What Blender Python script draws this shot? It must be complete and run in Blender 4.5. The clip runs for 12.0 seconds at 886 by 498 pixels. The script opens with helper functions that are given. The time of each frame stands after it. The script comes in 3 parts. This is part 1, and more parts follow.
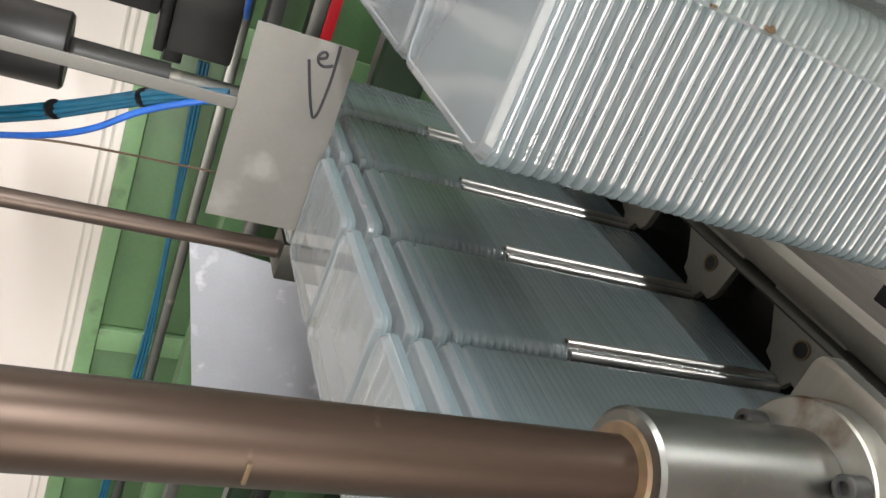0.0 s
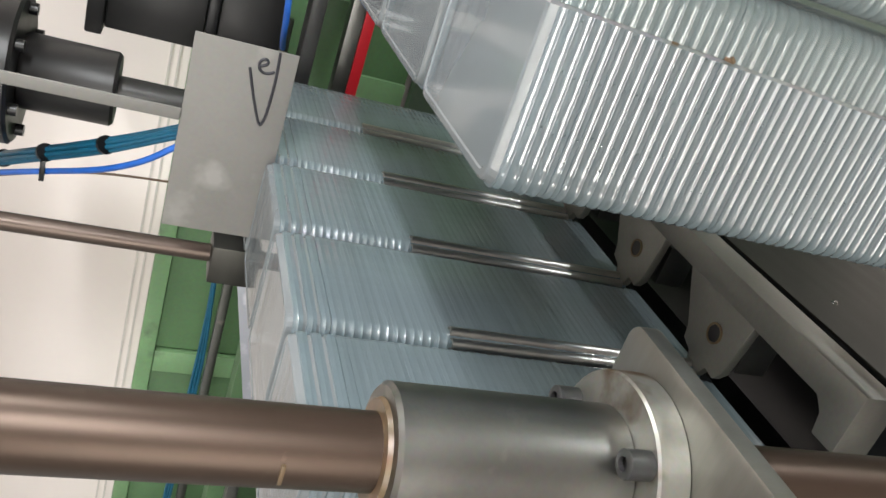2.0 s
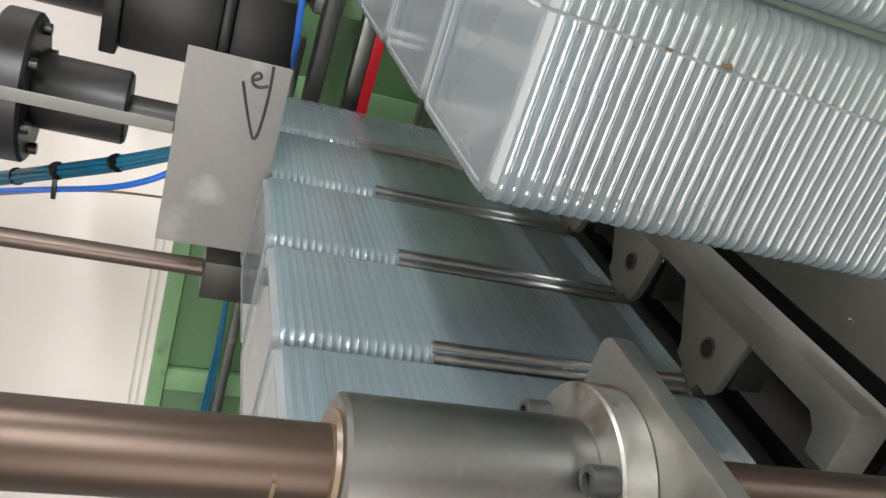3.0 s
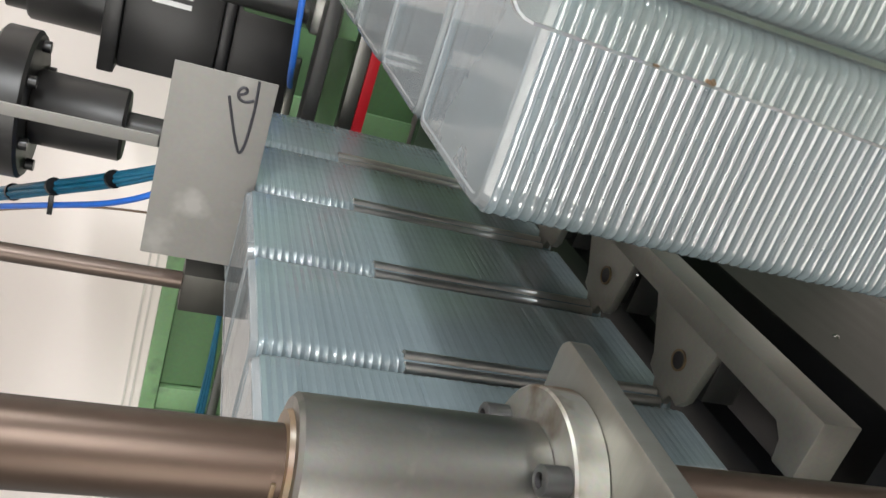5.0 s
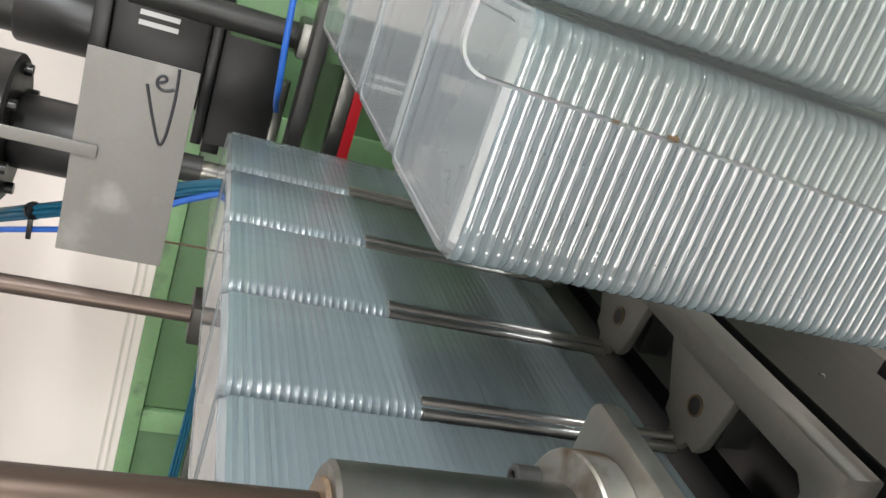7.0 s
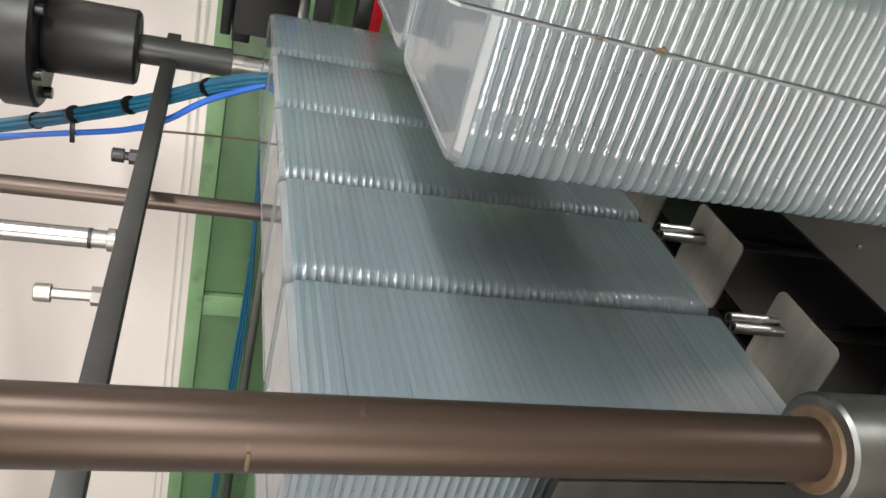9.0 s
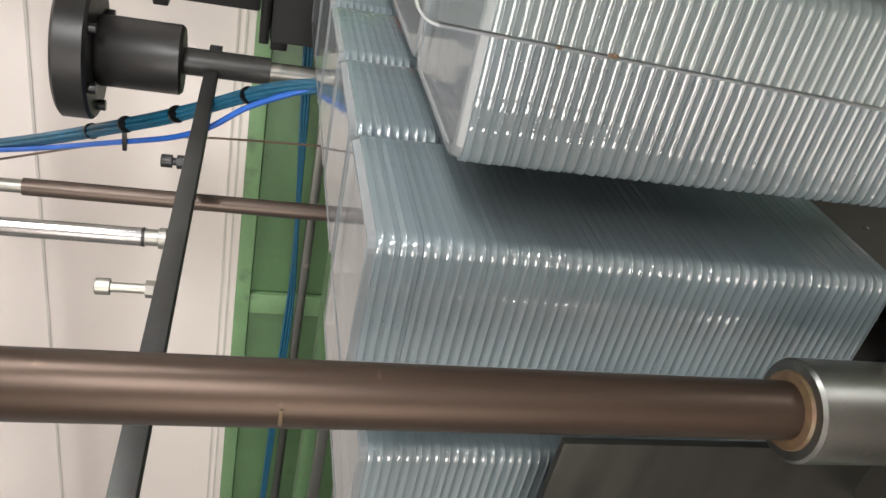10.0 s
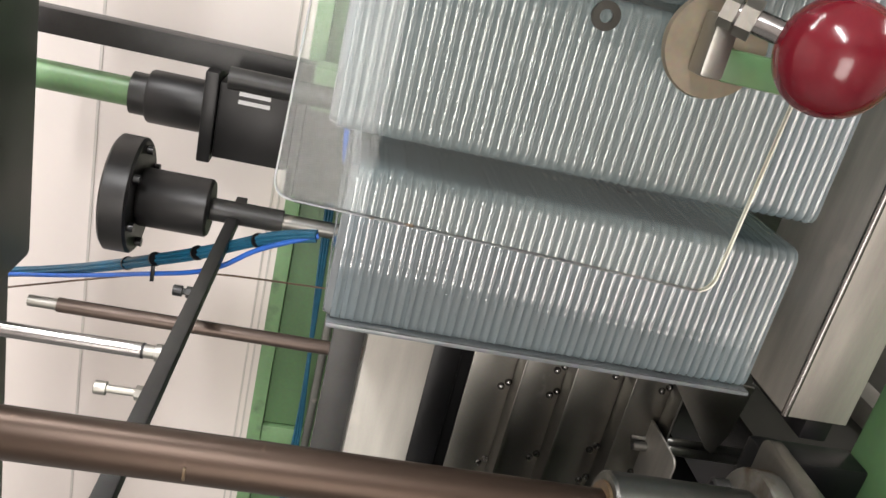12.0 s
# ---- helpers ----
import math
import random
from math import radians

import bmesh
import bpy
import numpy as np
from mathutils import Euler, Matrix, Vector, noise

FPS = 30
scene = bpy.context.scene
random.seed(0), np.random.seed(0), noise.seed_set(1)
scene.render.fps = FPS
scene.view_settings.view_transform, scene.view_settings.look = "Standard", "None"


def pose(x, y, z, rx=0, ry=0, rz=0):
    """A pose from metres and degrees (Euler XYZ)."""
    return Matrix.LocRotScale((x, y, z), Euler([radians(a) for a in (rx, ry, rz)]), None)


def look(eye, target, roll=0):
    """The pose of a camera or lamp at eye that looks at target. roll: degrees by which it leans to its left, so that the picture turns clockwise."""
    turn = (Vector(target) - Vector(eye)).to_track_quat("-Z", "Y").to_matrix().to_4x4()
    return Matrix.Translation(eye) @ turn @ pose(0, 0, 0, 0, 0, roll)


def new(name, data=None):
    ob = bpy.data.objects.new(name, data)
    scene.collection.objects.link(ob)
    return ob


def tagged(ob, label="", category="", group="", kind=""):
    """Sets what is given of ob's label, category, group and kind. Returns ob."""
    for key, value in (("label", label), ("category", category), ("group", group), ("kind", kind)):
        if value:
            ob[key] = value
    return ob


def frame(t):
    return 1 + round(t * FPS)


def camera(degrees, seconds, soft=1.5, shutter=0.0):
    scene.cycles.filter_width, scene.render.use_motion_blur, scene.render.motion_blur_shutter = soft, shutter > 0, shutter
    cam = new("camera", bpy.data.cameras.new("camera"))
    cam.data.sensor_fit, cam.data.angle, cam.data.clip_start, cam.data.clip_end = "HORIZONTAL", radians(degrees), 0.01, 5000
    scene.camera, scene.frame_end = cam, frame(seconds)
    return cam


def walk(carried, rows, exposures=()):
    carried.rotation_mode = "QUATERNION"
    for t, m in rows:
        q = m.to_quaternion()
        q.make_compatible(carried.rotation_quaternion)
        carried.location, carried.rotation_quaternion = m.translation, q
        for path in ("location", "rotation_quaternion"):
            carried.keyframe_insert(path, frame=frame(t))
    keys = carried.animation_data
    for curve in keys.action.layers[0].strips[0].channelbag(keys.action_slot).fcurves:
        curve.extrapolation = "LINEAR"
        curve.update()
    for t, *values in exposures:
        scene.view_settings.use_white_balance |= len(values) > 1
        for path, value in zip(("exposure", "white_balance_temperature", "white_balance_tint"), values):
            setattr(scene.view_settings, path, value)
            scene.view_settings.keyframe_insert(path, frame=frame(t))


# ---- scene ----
cam = camera(58.3, 12.0)
PATH = [
    (0, (-0.035, 0.026, -0.021), (0.778, 1.664, -0.831), 23.1),
    (0.5, (-0.041, 0.022, -0.018), (0.765, 1.66, -0.836), 22.3),
    (1, (-0.031, 0.023, -0.02), (0.736, 1.67, -0.856), 21.8),
    (1.5, (-0.027, 0.018, -0.014), (0.709, 1.686, -0.837), 21.2),
    (2, (-0.033, -0.009, 0.004), (0.668, 1.674, -0.818), 19.4),
    (2.5, (-0.017, -0.004, 0.002), (0.641, 1.705, -0.802), 19.0),
    (3, (-0.02, -0.007, 0.001), (0.636, 1.709, -0.79), 18.7),
    (5, (-0.025, -0.021, 0.0), (0.64, 1.715, -0.739), 19.0),
    (5.5, (-0.021, -0.017, 0.003), (0.642, 1.726, -0.719), 19.2),
    (6, (-0.02, -0.018, 0.005), (0.643, 1.733, -0.699), 19.4),
    (6.5, (-0.012, -0.011, 0.012), (0.655, 1.743, -0.681), 19.5),
    (8.5, (0.004, 0.004, 0.02), (0.668, 1.688, -0.831), 19.0),
    (9, (0.012, -0.005, 0.046), (0.605, 1.615, -0.966), 16.5),
    (9.5, (0.019, -0.044, 0.074), (0.535, 1.571, -0.987), 14.0),
    (10, (0.019, -0.067, 0.076), (0.505, 1.572, -0.963), 13.4),
    (10.5, (0.04, -0.084, 0.091), (0.504, 1.592, -0.898), 13.0),
    (11, (0.055, -0.123, 0.105), (0.487, 1.596, -0.82), 12.3),
    (11.5, (0.073, -0.159, 0.131), (0.455, 1.615, -0.71), 11.8),
    (12, (0.12, -0.251, 0.169), (0.432, 1.586, -0.558), 14.0),
]
walk(cam, [(t, look(*row)) for t, *row in PATH], [(0.0, 0.04, 6700, 11), (2.5, -0.04, 6520, 10), (8.5, -0.03, 6600, 11), (9.5, -0.12, 6720, 12), (10.5, -0.33, 6740, 13), (12.0, -0.32, 6740, 14)])

# ---- world and light ----
world = bpy.data.worlds.new("hall_air")
scene.world = world
world.use_nodes = True
world.node_tree.nodes["Background"].inputs[0].default_value = (0.80, 0.86, 0.90, 1)
world.node_tree.nodes["Background"].inputs[1].default_value = 0.035


def strip_lamp(x, y, z, length, width, watts, turn=0.0, tilt=0.0):
    data = bpy.data.lights.new("ceiling_tube_light", "AREA")
    data.shape, data.size, data.size_y, data.energy = "RECTANGLE", length, width, watts
    data.color = (0.955, 0.985, 1.0)
    lamp = new("ceiling_tube_light", data)
    lamp.matrix_basis = pose(x, y, z, tilt, 0, turn)
    return lamp


LAMPS = [(-0.75, -1.2, 1.83, 90, 122), (-1.3, 0.9, 1.83, 0, 90), (2.0, 0.4, 1.83, 90, 42)]
for lx, ly, lz, turn, watts in LAMPS:
    strip_lamp(lx, ly, lz, 1.5, 0.16, watts, turn)

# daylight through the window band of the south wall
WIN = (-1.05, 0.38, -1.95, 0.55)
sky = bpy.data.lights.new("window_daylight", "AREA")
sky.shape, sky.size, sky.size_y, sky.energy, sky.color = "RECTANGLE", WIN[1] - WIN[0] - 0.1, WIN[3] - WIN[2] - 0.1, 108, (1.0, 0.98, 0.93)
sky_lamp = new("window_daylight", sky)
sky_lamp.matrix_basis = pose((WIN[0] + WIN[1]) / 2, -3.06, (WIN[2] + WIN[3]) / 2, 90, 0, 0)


# ---- materials ----
def nodes_of(name):
    m = bpy.data.materials.new(name)
    m.use_nodes = True
    return m, m.node_tree, m.node_tree.nodes["Principled BSDF"]


def surface(name, colour, rough=0.5, metal=0.0, vary=0.15, scale=8.0, grain=120.0, bump=0.05, stretch=(1, 1, 1), spots=None, spec=0.5):
    """A painted, bare or worn surface: two scales of colour change, uneven gloss and fine relief."""
    m, tree, b = nodes_of(name)
    n, link = tree.nodes, tree.links.new
    co = n.new("ShaderNodeTexCoord")
    mp = n.new("ShaderNodeMapping")
    mp.inputs["Scale"].default_value = stretch
    link(co.outputs["Object"], mp.inputs["Vector"])
    big = n.new("ShaderNodeTexNoise")
    big.inputs["Scale"].default_value, big.inputs["Detail"].default_value = scale, 5
    fine = n.new("ShaderNodeTexNoise")
    fine.inputs["Scale"].default_value, fine.inputs["Detail"].default_value = grain, 3
    link(mp.outputs["Vector"], big.inputs["Vector"])
    link(mp.outputs["Vector"], fine.inputs["Vector"])
    ramp = n.new("ShaderNodeValToRGB")
    lo = tuple(c * (1 - vary) for c in colour)
    hi = tuple(min(1, c * (1 + vary)) for c in colour)
    ramp.color_ramp.elements[0].color, ramp.color_ramp.elements[1].color = (*lo, 1), (*hi, 1)
    ramp.color_ramp.elements[0].position, ramp.color_ramp.elements[1].position = 0.3, 0.7
    link(big.outputs["Fac"], ramp.inputs["Fac"])
    mix = n.new("ShaderNodeMix")
    mix.data_type, mix.blend_type = "RGBA", "OVERLAY"
    mix.inputs["Factor"].default_value = 0.25 * min(1, vary * 4)
    link(ramp.outputs["Color"], mix.inputs["A"])
    link(fine.outputs["Color"], mix.inputs["B"])
    out = mix.outputs["Result"]
    if spots:
        stain = n.new("ShaderNodeTexNoise")
        stain.inputs["Scale"].default_value, stain.inputs["Detail"].default_value = spots[1], 4
        link(co.outputs["Object"], stain.inputs["Vector"])
        edge = n.new("ShaderNodeValToRGB")
        edge.color_ramp.elements[0].position, edge.color_ramp.elements[1].position = spots[2], spots[2] + 0.12
        link(stain.outputs["Fac"], edge.inputs["Fac"])
        mix2 = n.new("ShaderNodeMix")
        mix2.data_type = "RGBA"
        link(edge.outputs["Color"], mix2.inputs["Factor"])
        link(out, mix2.inputs["A"])
        mix2.inputs["B"].default_value = (*spots[0], 1)
        out = mix2.outputs["Result"]
    link(out, b.inputs["Base Color"])
    span = n.new("ShaderNodeMapRange")
    span.inputs["To Min"].default_value, span.inputs["To Max"].default_value = max(0.02, rough * 0.75), min(1, rough * 1.25)
    link(big.outputs["Fac"], span.inputs["Value"])
    link(span.outputs["Result"], b.inputs["Roughness"])
    b.inputs["Metallic"].default_value = metal
    b.inputs["Specular IOR Level"].default_value = spec
    if bump:
        bp = n.new("ShaderNodeBump")
        bp.inputs["Strength"].default_value, bp.inputs["Distance"].default_value = bump, 0.001
        link(fine.outputs["Fac"], bp.inputs["Height"])
        link(bp.outputs["Normal"], b.inputs["Normal"])
    return m


def clear_plastic(name, tint, haze, clear, rough, wave, ior):
    """Thin clear film: light goes straight on through a slight tint, a little haze scatters it, and the gloss on top is sharp."""
    m, tree, b = nodes_of(name)
    n, link = tree.nodes, tree.links.new
    out = n["Material Output"]
    n.remove(b)
    co = n.new("ShaderNodeTexCoord")
    wob = n.new("ShaderNodeTexNoise")
    wob.inputs["Scale"].default_value, wob.inputs["Detail"].default_value = 70, 2
    link(co.outputs["Object"], wob.inputs["Vector"])
    bp = n.new("ShaderNodeBump")
    bp.inputs["Strength"].default_value, bp.inputs["Distance"].default_value = wave, 0.002
    link(wob.outputs["Fac"], bp.inputs["Height"])
    info = n.new("ShaderNodeObjectInfo")
    tone = n.new("ShaderNodeTexNoise")
    tone.inputs["Scale"].default_value, tone.inputs["Detail"].default_value = 11, 4
    link(co.outputs["Object"], tone.inputs["Vector"])
    add = n.new("ShaderNodeMath")
    add.operation = "MULTIPLY_ADD"
    add.inputs[1].default_value = 0.4
    link(info.outputs["Random"], add.inputs[0])
    link(tone.outputs["Fac"], add.inputs[2])
    ramp = n.new("ShaderNodeValToRGB")
    ramp.color_ramp.elements[0].color = (*[c * 0.85 for c in haze], 1)
    ramp.color_ramp.elements[1].color = (*[min(1, c * 1.12) for c in haze], 1)
    link(add.outputs[0], ramp.inputs["Fac"])
    thru = n.new("ShaderNodeBsdfTransparent")
    thru.inputs["Color"].default_value = (*tint, 1)
    milk = n.new("ShaderNodeBsdfDiffuse")
    link(ramp.outputs["Color"], milk.inputs["Color"])
    blue = n.new("ShaderNodeMix")
    blue.data_type, blue.blend_type = "RGBA", "MULTIPLY"
    blue.inputs["Factor"].default_value = 1.0
    blue.inputs["B"].default_value = (0.84, 1.04, 1.16, 1)
    link(ramp.outputs["Color"], blue.inputs["A"])
    glow = n.new("ShaderNodeBsdfTranslucent")
    link(blue.outputs["Result"], glow.inputs["Color"])
    half = n.new("ShaderNodeMixShader")
    half.inputs[0].default_value = 0.52
    link(milk.outputs[0], half.inputs[1])
    link(glow.outputs[0], half.inputs[2])
    body = n.new("ShaderNodeMixShader")
    body.inputs[0].default_value = clear
    link(half.outputs[0], body.inputs[1])
    link(thru.outputs[0], body.inputs[2])
    shine = n.new("ShaderNodeBsdfGlossy")
    shine.inputs["Roughness"].default_value = rough
    link(bp.outputs["Normal"], shine.inputs["Normal"])
    fres = n.new("ShaderNodeFresnel")
    fres.inputs["IOR"].default_value = ior
    link(bp.outputs["Normal"], fres.inputs["Normal"])
    top = n.new("ShaderNodeMixShader")
    link(fres.outputs[0], top.inputs[0])
    link(body.outputs[0], top.inputs[1])
    link(shine.outputs[0], top.inputs[2])
    link(top.outputs[0], out.inputs["Surface"])
    return m


PET = clear_plastic("clear_pet", (0.85, 0.95, 0.985), (0.375, 0.458, 0.492), 0.39, 0.05, 0.42, 2.2)
PET_BODY = clear_plastic("clear_pet_body", (0.95, 0.975, 0.99), (0.70, 0.735, 0.75), 0.66, 0.07, 0.05, 1.45)
ACRYLIC = clear_plastic("acrylic_sheet", (0.95, 0.965, 0.955), (0.7, 0.75, 0.73), 0.965, 0.05, 0.01, 1.28)
YELLOWED_EDGE = surface("yellowed_acrylic_edge", (0.66, 0.66, 0.56), 0.3, 0, 0.12, 40)
ACRYLIC_EDGE = surface("acrylic_cut_edge", (0.13, 0.145, 0.15), 0.3, 0, 0.2, 30)
WALL = surface("white_wall_panel", (0.725, 0.665, 0.63), 0.55, 0, 0.04, 1.5, 60, 0.03)
SEAM = surface("wall_seam_shadow_gap", (0.52, 0.49, 0.46), 0.7, 0, 0.1)
GREEN_LIGHT = surface("light_green_enamel", (0.16, 0.29, 0.14), 0.42, 0, 0.14, 5, 90, 0.04, spots=((0.10, 0.16, 0.09), 9, 0.66))
GREEN = surface("green_enamel", (0.085, 0.17, 0.075), 0.45, 0, 0.16, 4, 90, 0.04, spots=((0.06, 0.10, 0.05), 7, 0.68))
DARK_GREEN = surface("dark_green_enamel", (0.03, 0.055, 0.03), 0.5, 0, 0.2, 6)
STEEL = surface("brushed_steel", (0.27, 0.262, 0.24), 0.38, 1.0, 0.10, 9, 220, 0.06, (1, 8, 1), spots=((0.42, 0.40, 0.36), 24, 0.68))
STEEL_BRIGHT = surface("polished_steel_tube", (0.25, 0.24, 0.235), 0.24, 1.0, 0.08, 30, 300, 0.03, (1, 10, 10))
SATIN = surface("satin_stainless", (0.44, 0.42, 0.38), 0.42, 0.7, 0.14, 7, 200, 0.05, (8, 8, 1), spots=((0.56, 0.52, 0.46), 14, 0.62))
TUBE = surface("worn_grey_tube", (0.36, 0.355, 0.34), 0.34, 1.0, 0.06, 40, 300, 0.02)
RAIL = surface("oily_grey_steel", (0.185, 0.182, 0.162), 0.45, 0.8, 0.14, 9, 220, 0.06, spots=((0.26, 0.24, 0.20), 20, 0.68))
PALE_EDGE = surface("lit_acrylic_edge", (0.30, 0.315, 0.315), 0.35, 0, 0.15, 30)
FLANGE = surface("rust_stained_aluminium", (0.26, 0.255, 0.23), 0.44, 0.9, 0.14, 10, 240, 0.10, spots=((0.10, 0.055, 0.025), 19, 0.50))
PALE_SHEET = surface("pale_brushed_sheet", (0.40, 0.385, 0.35), 0.55, 0.25, 0.12, 7, 200, 0.05, (8, 8, 1), spots=((0.48, 0.45, 0.40), 14, 0.62))
ALU = surface("matt_aluminium", (0.175, 0.175, 0.164), 0.34, 1.0, 0.12, 12, 240, 0.12, spots=((0.36, 0.34, 0.30), 18, 0.66))
PLATE_GREY = surface("grey_marked_plate", (0.165, 0.160, 0.148), 0.58, 0.2, 0.10, 10, 160, 0.06, spots=((0.24, 0.235, 0.22), 12, 0.62))
PLATE_BLOTCH = surface("blotched_pale_plate", (0.40, 0.42, 0.47), 0.5, 0.25, 0.10, 6, 160, 0.05, spots=((0.66, 0.67, 0.72), 17, 0.60))
BROWN_ROD = surface("oiled_brown_rod", (0.048, 0.031, 0.022), 0.40, 0.7, 0.12, 10, 260, 0.03, (0.35, 6, 6), spots=((0.22, 0.15, 0.11), 30, 0.70))
BROWN_DARK = surface("dull_brown_rod", (0.085, 0.063, 0.052), 0.38, 0.7, 0.14, 12, 260, 0.03, (0.4, 6, 6))
TARNISHED = surface("tarnished_brass_plate", (0.20, 0.17, 0.125), 0.5, 0.6, 0.15, 30, 220, 0.05)
# Stainless with the dimness of its surroundings put into the base colour.
STAINLESS_DIM = surface("dimmed_stainless", (0.048, 0.047, 0.042), 0.45, 0.9, 0.12, 8, 200, 0.05, (6, 1, 1))
BRONZE = surface("worn_bronze", (0.16, 0.12, 0.07), 0.42, 0.9, 0.2, 60)
GREASE = surface("brown_grease", (0.10, 0.065, 0.035), 0.35, 0.1, 0.3, 60)
RUBBER = surface("black_plastic", (0.010, 0.0095, 0.0095), 0.42, 0, 0.25, 14, 120, 0.06)
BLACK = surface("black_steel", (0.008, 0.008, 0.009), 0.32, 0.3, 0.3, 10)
GUNMETAL = surface("dark_grey_steel", (0.045, 0.045, 0.044), 0.42, 0.6, 0.18, 14, 180, 0.06)
CABLE_TEAL = surface("teal_cable", (0.006, 0.085, 0.15), 0.4, 0, 0.15, 40)
CABLE_BLUE = surface("blue_hose", (0.02, 0.12, 0.50), 0.35, 0, 0.12, 40)
CABLE_BROWN = surface("thin_brown_wire", (0.16, 0.11, 0.08), 0.5, 0, 0.15, 40)
RED = surface("red_enamel", (0.42, 0.012, 0.02), 0.3, 0, 0.12, 10)
RED_BALL = surface("glossy_dark_red_plastic", (0.105, 0.004, 0.010), 0.16, 0, 0.10, 14, 200, 0.01)
INK = surface("black_marker_ink", (0.012, 0.012, 0.018), 0.5, 0, 0.1)
FLOOR_MAT = surface("grey_hall_floor", (0.30, 0.30, 0.29), 0.5, 0, 0.15, 2)
CEIL_MAT = surface("white_hall_ceiling", (0.78, 0.77, 0.75), 0.7, 0, 0.04, 2)
LAMP_GLASS = surface("lamp_housing_white", (0.8, 0.8, 0.8), 0.4, 0, 0.03)


# ---- mesh helpers ----
def mesh_of(name, bm, material, smooth=True, sharp=38):
    me = bpy.data.meshes.new(name)
    bm.normal_update()
    bm.to_mesh(me)
    bm.free()
    me.materials.append(material)
    if smooth:
        me.shade_smooth()
        me.set_sharp_from_angle(angle=radians(sharp))
    return me


def part(name, bm, material, parent=None, label="", at=None):
    ob = new(name, mesh_of(name, bm, material))
    if parent is not None:
        ob.parent = parent
    if at is not None:
        ob.matrix_basis = at
    if label:
        tagged(ob, label)
    return ob


def thing(name, label, category, group="", at=None, kind=""):
    ob = new(name)
    ob.empty_display_size = 0.02
    tagged(ob, label, category, group, kind)
    if at is not None:
        ob.matrix_basis = at
    return ob


def bevel(bm, width, segments=2):
    if width > 0:
        sharp = [e for e in bm.edges if len(e.link_faces) == 2 and e.calc_face_angle(0) > 0.6]
        bmesh.ops.bevel(bm, geom=sharp, offset=width, segments=segments, affect="EDGES", profile=0.6)


def box(x0, x1, y0, y1, z0, z1, edge=0.002):
    bm = bmesh.new()
    bmesh.ops.create_cube(bm, size=1)
    for v in bm.verts:
        v.co = Vector(((x0 + x1) / 2 + v.co.x * (x1 - x0), (y0 + y1) / 2 + v.co.y * (y1 - y0), (z0 + z1) / 2 + v.co.z * (z1 - z0)))
    bevel(bm, edge)
    return bm


def lathe(profile, sides=40):
    """Turned about the x axis: profile is a row of (x, radius)."""
    bm = bmesh.new()
    rings = []
    for x, r in profile:
        rings.append([bm.verts.new((x, r * math.cos(a), r * math.sin(a))) for a in (2 * math.pi * i / sides for i in range(sides))])
    for a, b in zip(rings, rings[1:]):
        for i in range(sides):
            bm.faces.new((a[i], a[(i + 1) % sides], b[(i + 1) % sides], b[i]))
    bm.faces.new(reversed(rings[0]))
    bm.faces.new(rings[-1])
    bmesh.ops.recalc_face_normals(bm, faces=bm.faces)
    return bm


def ring(inner, outer, x0, x1, sides=28):
    """A flat ring about the x axis with an open hole."""
    bm = bmesh.new()
    loops = []
    for x, r in ((x0, inner), (x0, outer), (x1, outer), (x1, inner)):
        loops.append([bm.verts.new((x, r * math.cos(2 * math.pi * i / sides), r * math.sin(2 * math.pi * i / sides))) for i in range(sides)])
    for a, b in zip(loops, loops[1:] + loops[:1]):
        for i in range(sides):
            bm.faces.new((a[i], a[(i + 1) % sides], b[(i + 1) % sides], b[i]))
    bmesh.ops.recalc_face_normals(bm, faces=bm.faces)
    return bm


def slab(outline, x0, x1, edge=0.0015, hole=None):
    """A plate cut to an outline of (y, z), from x0 to x1."""
    bm = bmesh.new()
    face = bm.faces.new([bm.verts.new((x0, y, z)) for y, z in outline])
    got = bmesh.ops.extrude_face_region(bm, geom=[face])
    bmesh.ops.translate(bm, vec=(x1 - x0, 0, 0), verts=[g for g in got["geom"] if isinstance(g, bmesh.types.BMVert)])
    bmesh.ops.recalc_face_normals(bm, faces=bm.faces)
    bevel(bm, edge, 2)
    bmesh.ops.triangulate(bm, faces=[f for f in bm.faces if len(f.verts) > 4])
    return bm


def moved(bm, m):
    bmesh.ops.transform(bm, matrix=m, verts=bm.verts)
    return bm


def join(*parts):
    out = bmesh.new()
    for p in parts:
        me = bpy.data.meshes.new("join")
        p.to_mesh(me)
        p.free()
        out.from_mesh(me)
        bpy.data.meshes.remove(me)
    return out


def hose(name, points, radius, material, parent=None, label="", category=""):
    """A bent cable or hose through points, turned into a mesh."""
    cu = bpy.data.curves.new(name, "CURVE")
    cu.dimensions, cu.bevel_depth, cu.bevel_resolution, cu.use_fill_caps = "3D", radius, 4, True
    sp = cu.splines.new("NURBS")
    sp.points.add(len(points) - 1)
    for p, q in zip(sp.points, points):
        p.co = (*q, 1)
    sp.use_endpoint_u, sp.order_u, sp.resolution_u = True, 4, 8
    tmp = new("tmp", cu)
    dg = bpy.context.evaluated_depsgraph_get()
    me = bpy.data.meshes.new_from_object(tmp.evaluated_get(dg))
    bpy.data.objects.remove(tmp)
    me.materials.clear()
    me.materials.append(material)
    me.shade_smooth()
    ob = new(name, me)
    if parent is not None:
        ob.parent = parent
    if label:
        tagged(ob, label, category)
    return ob


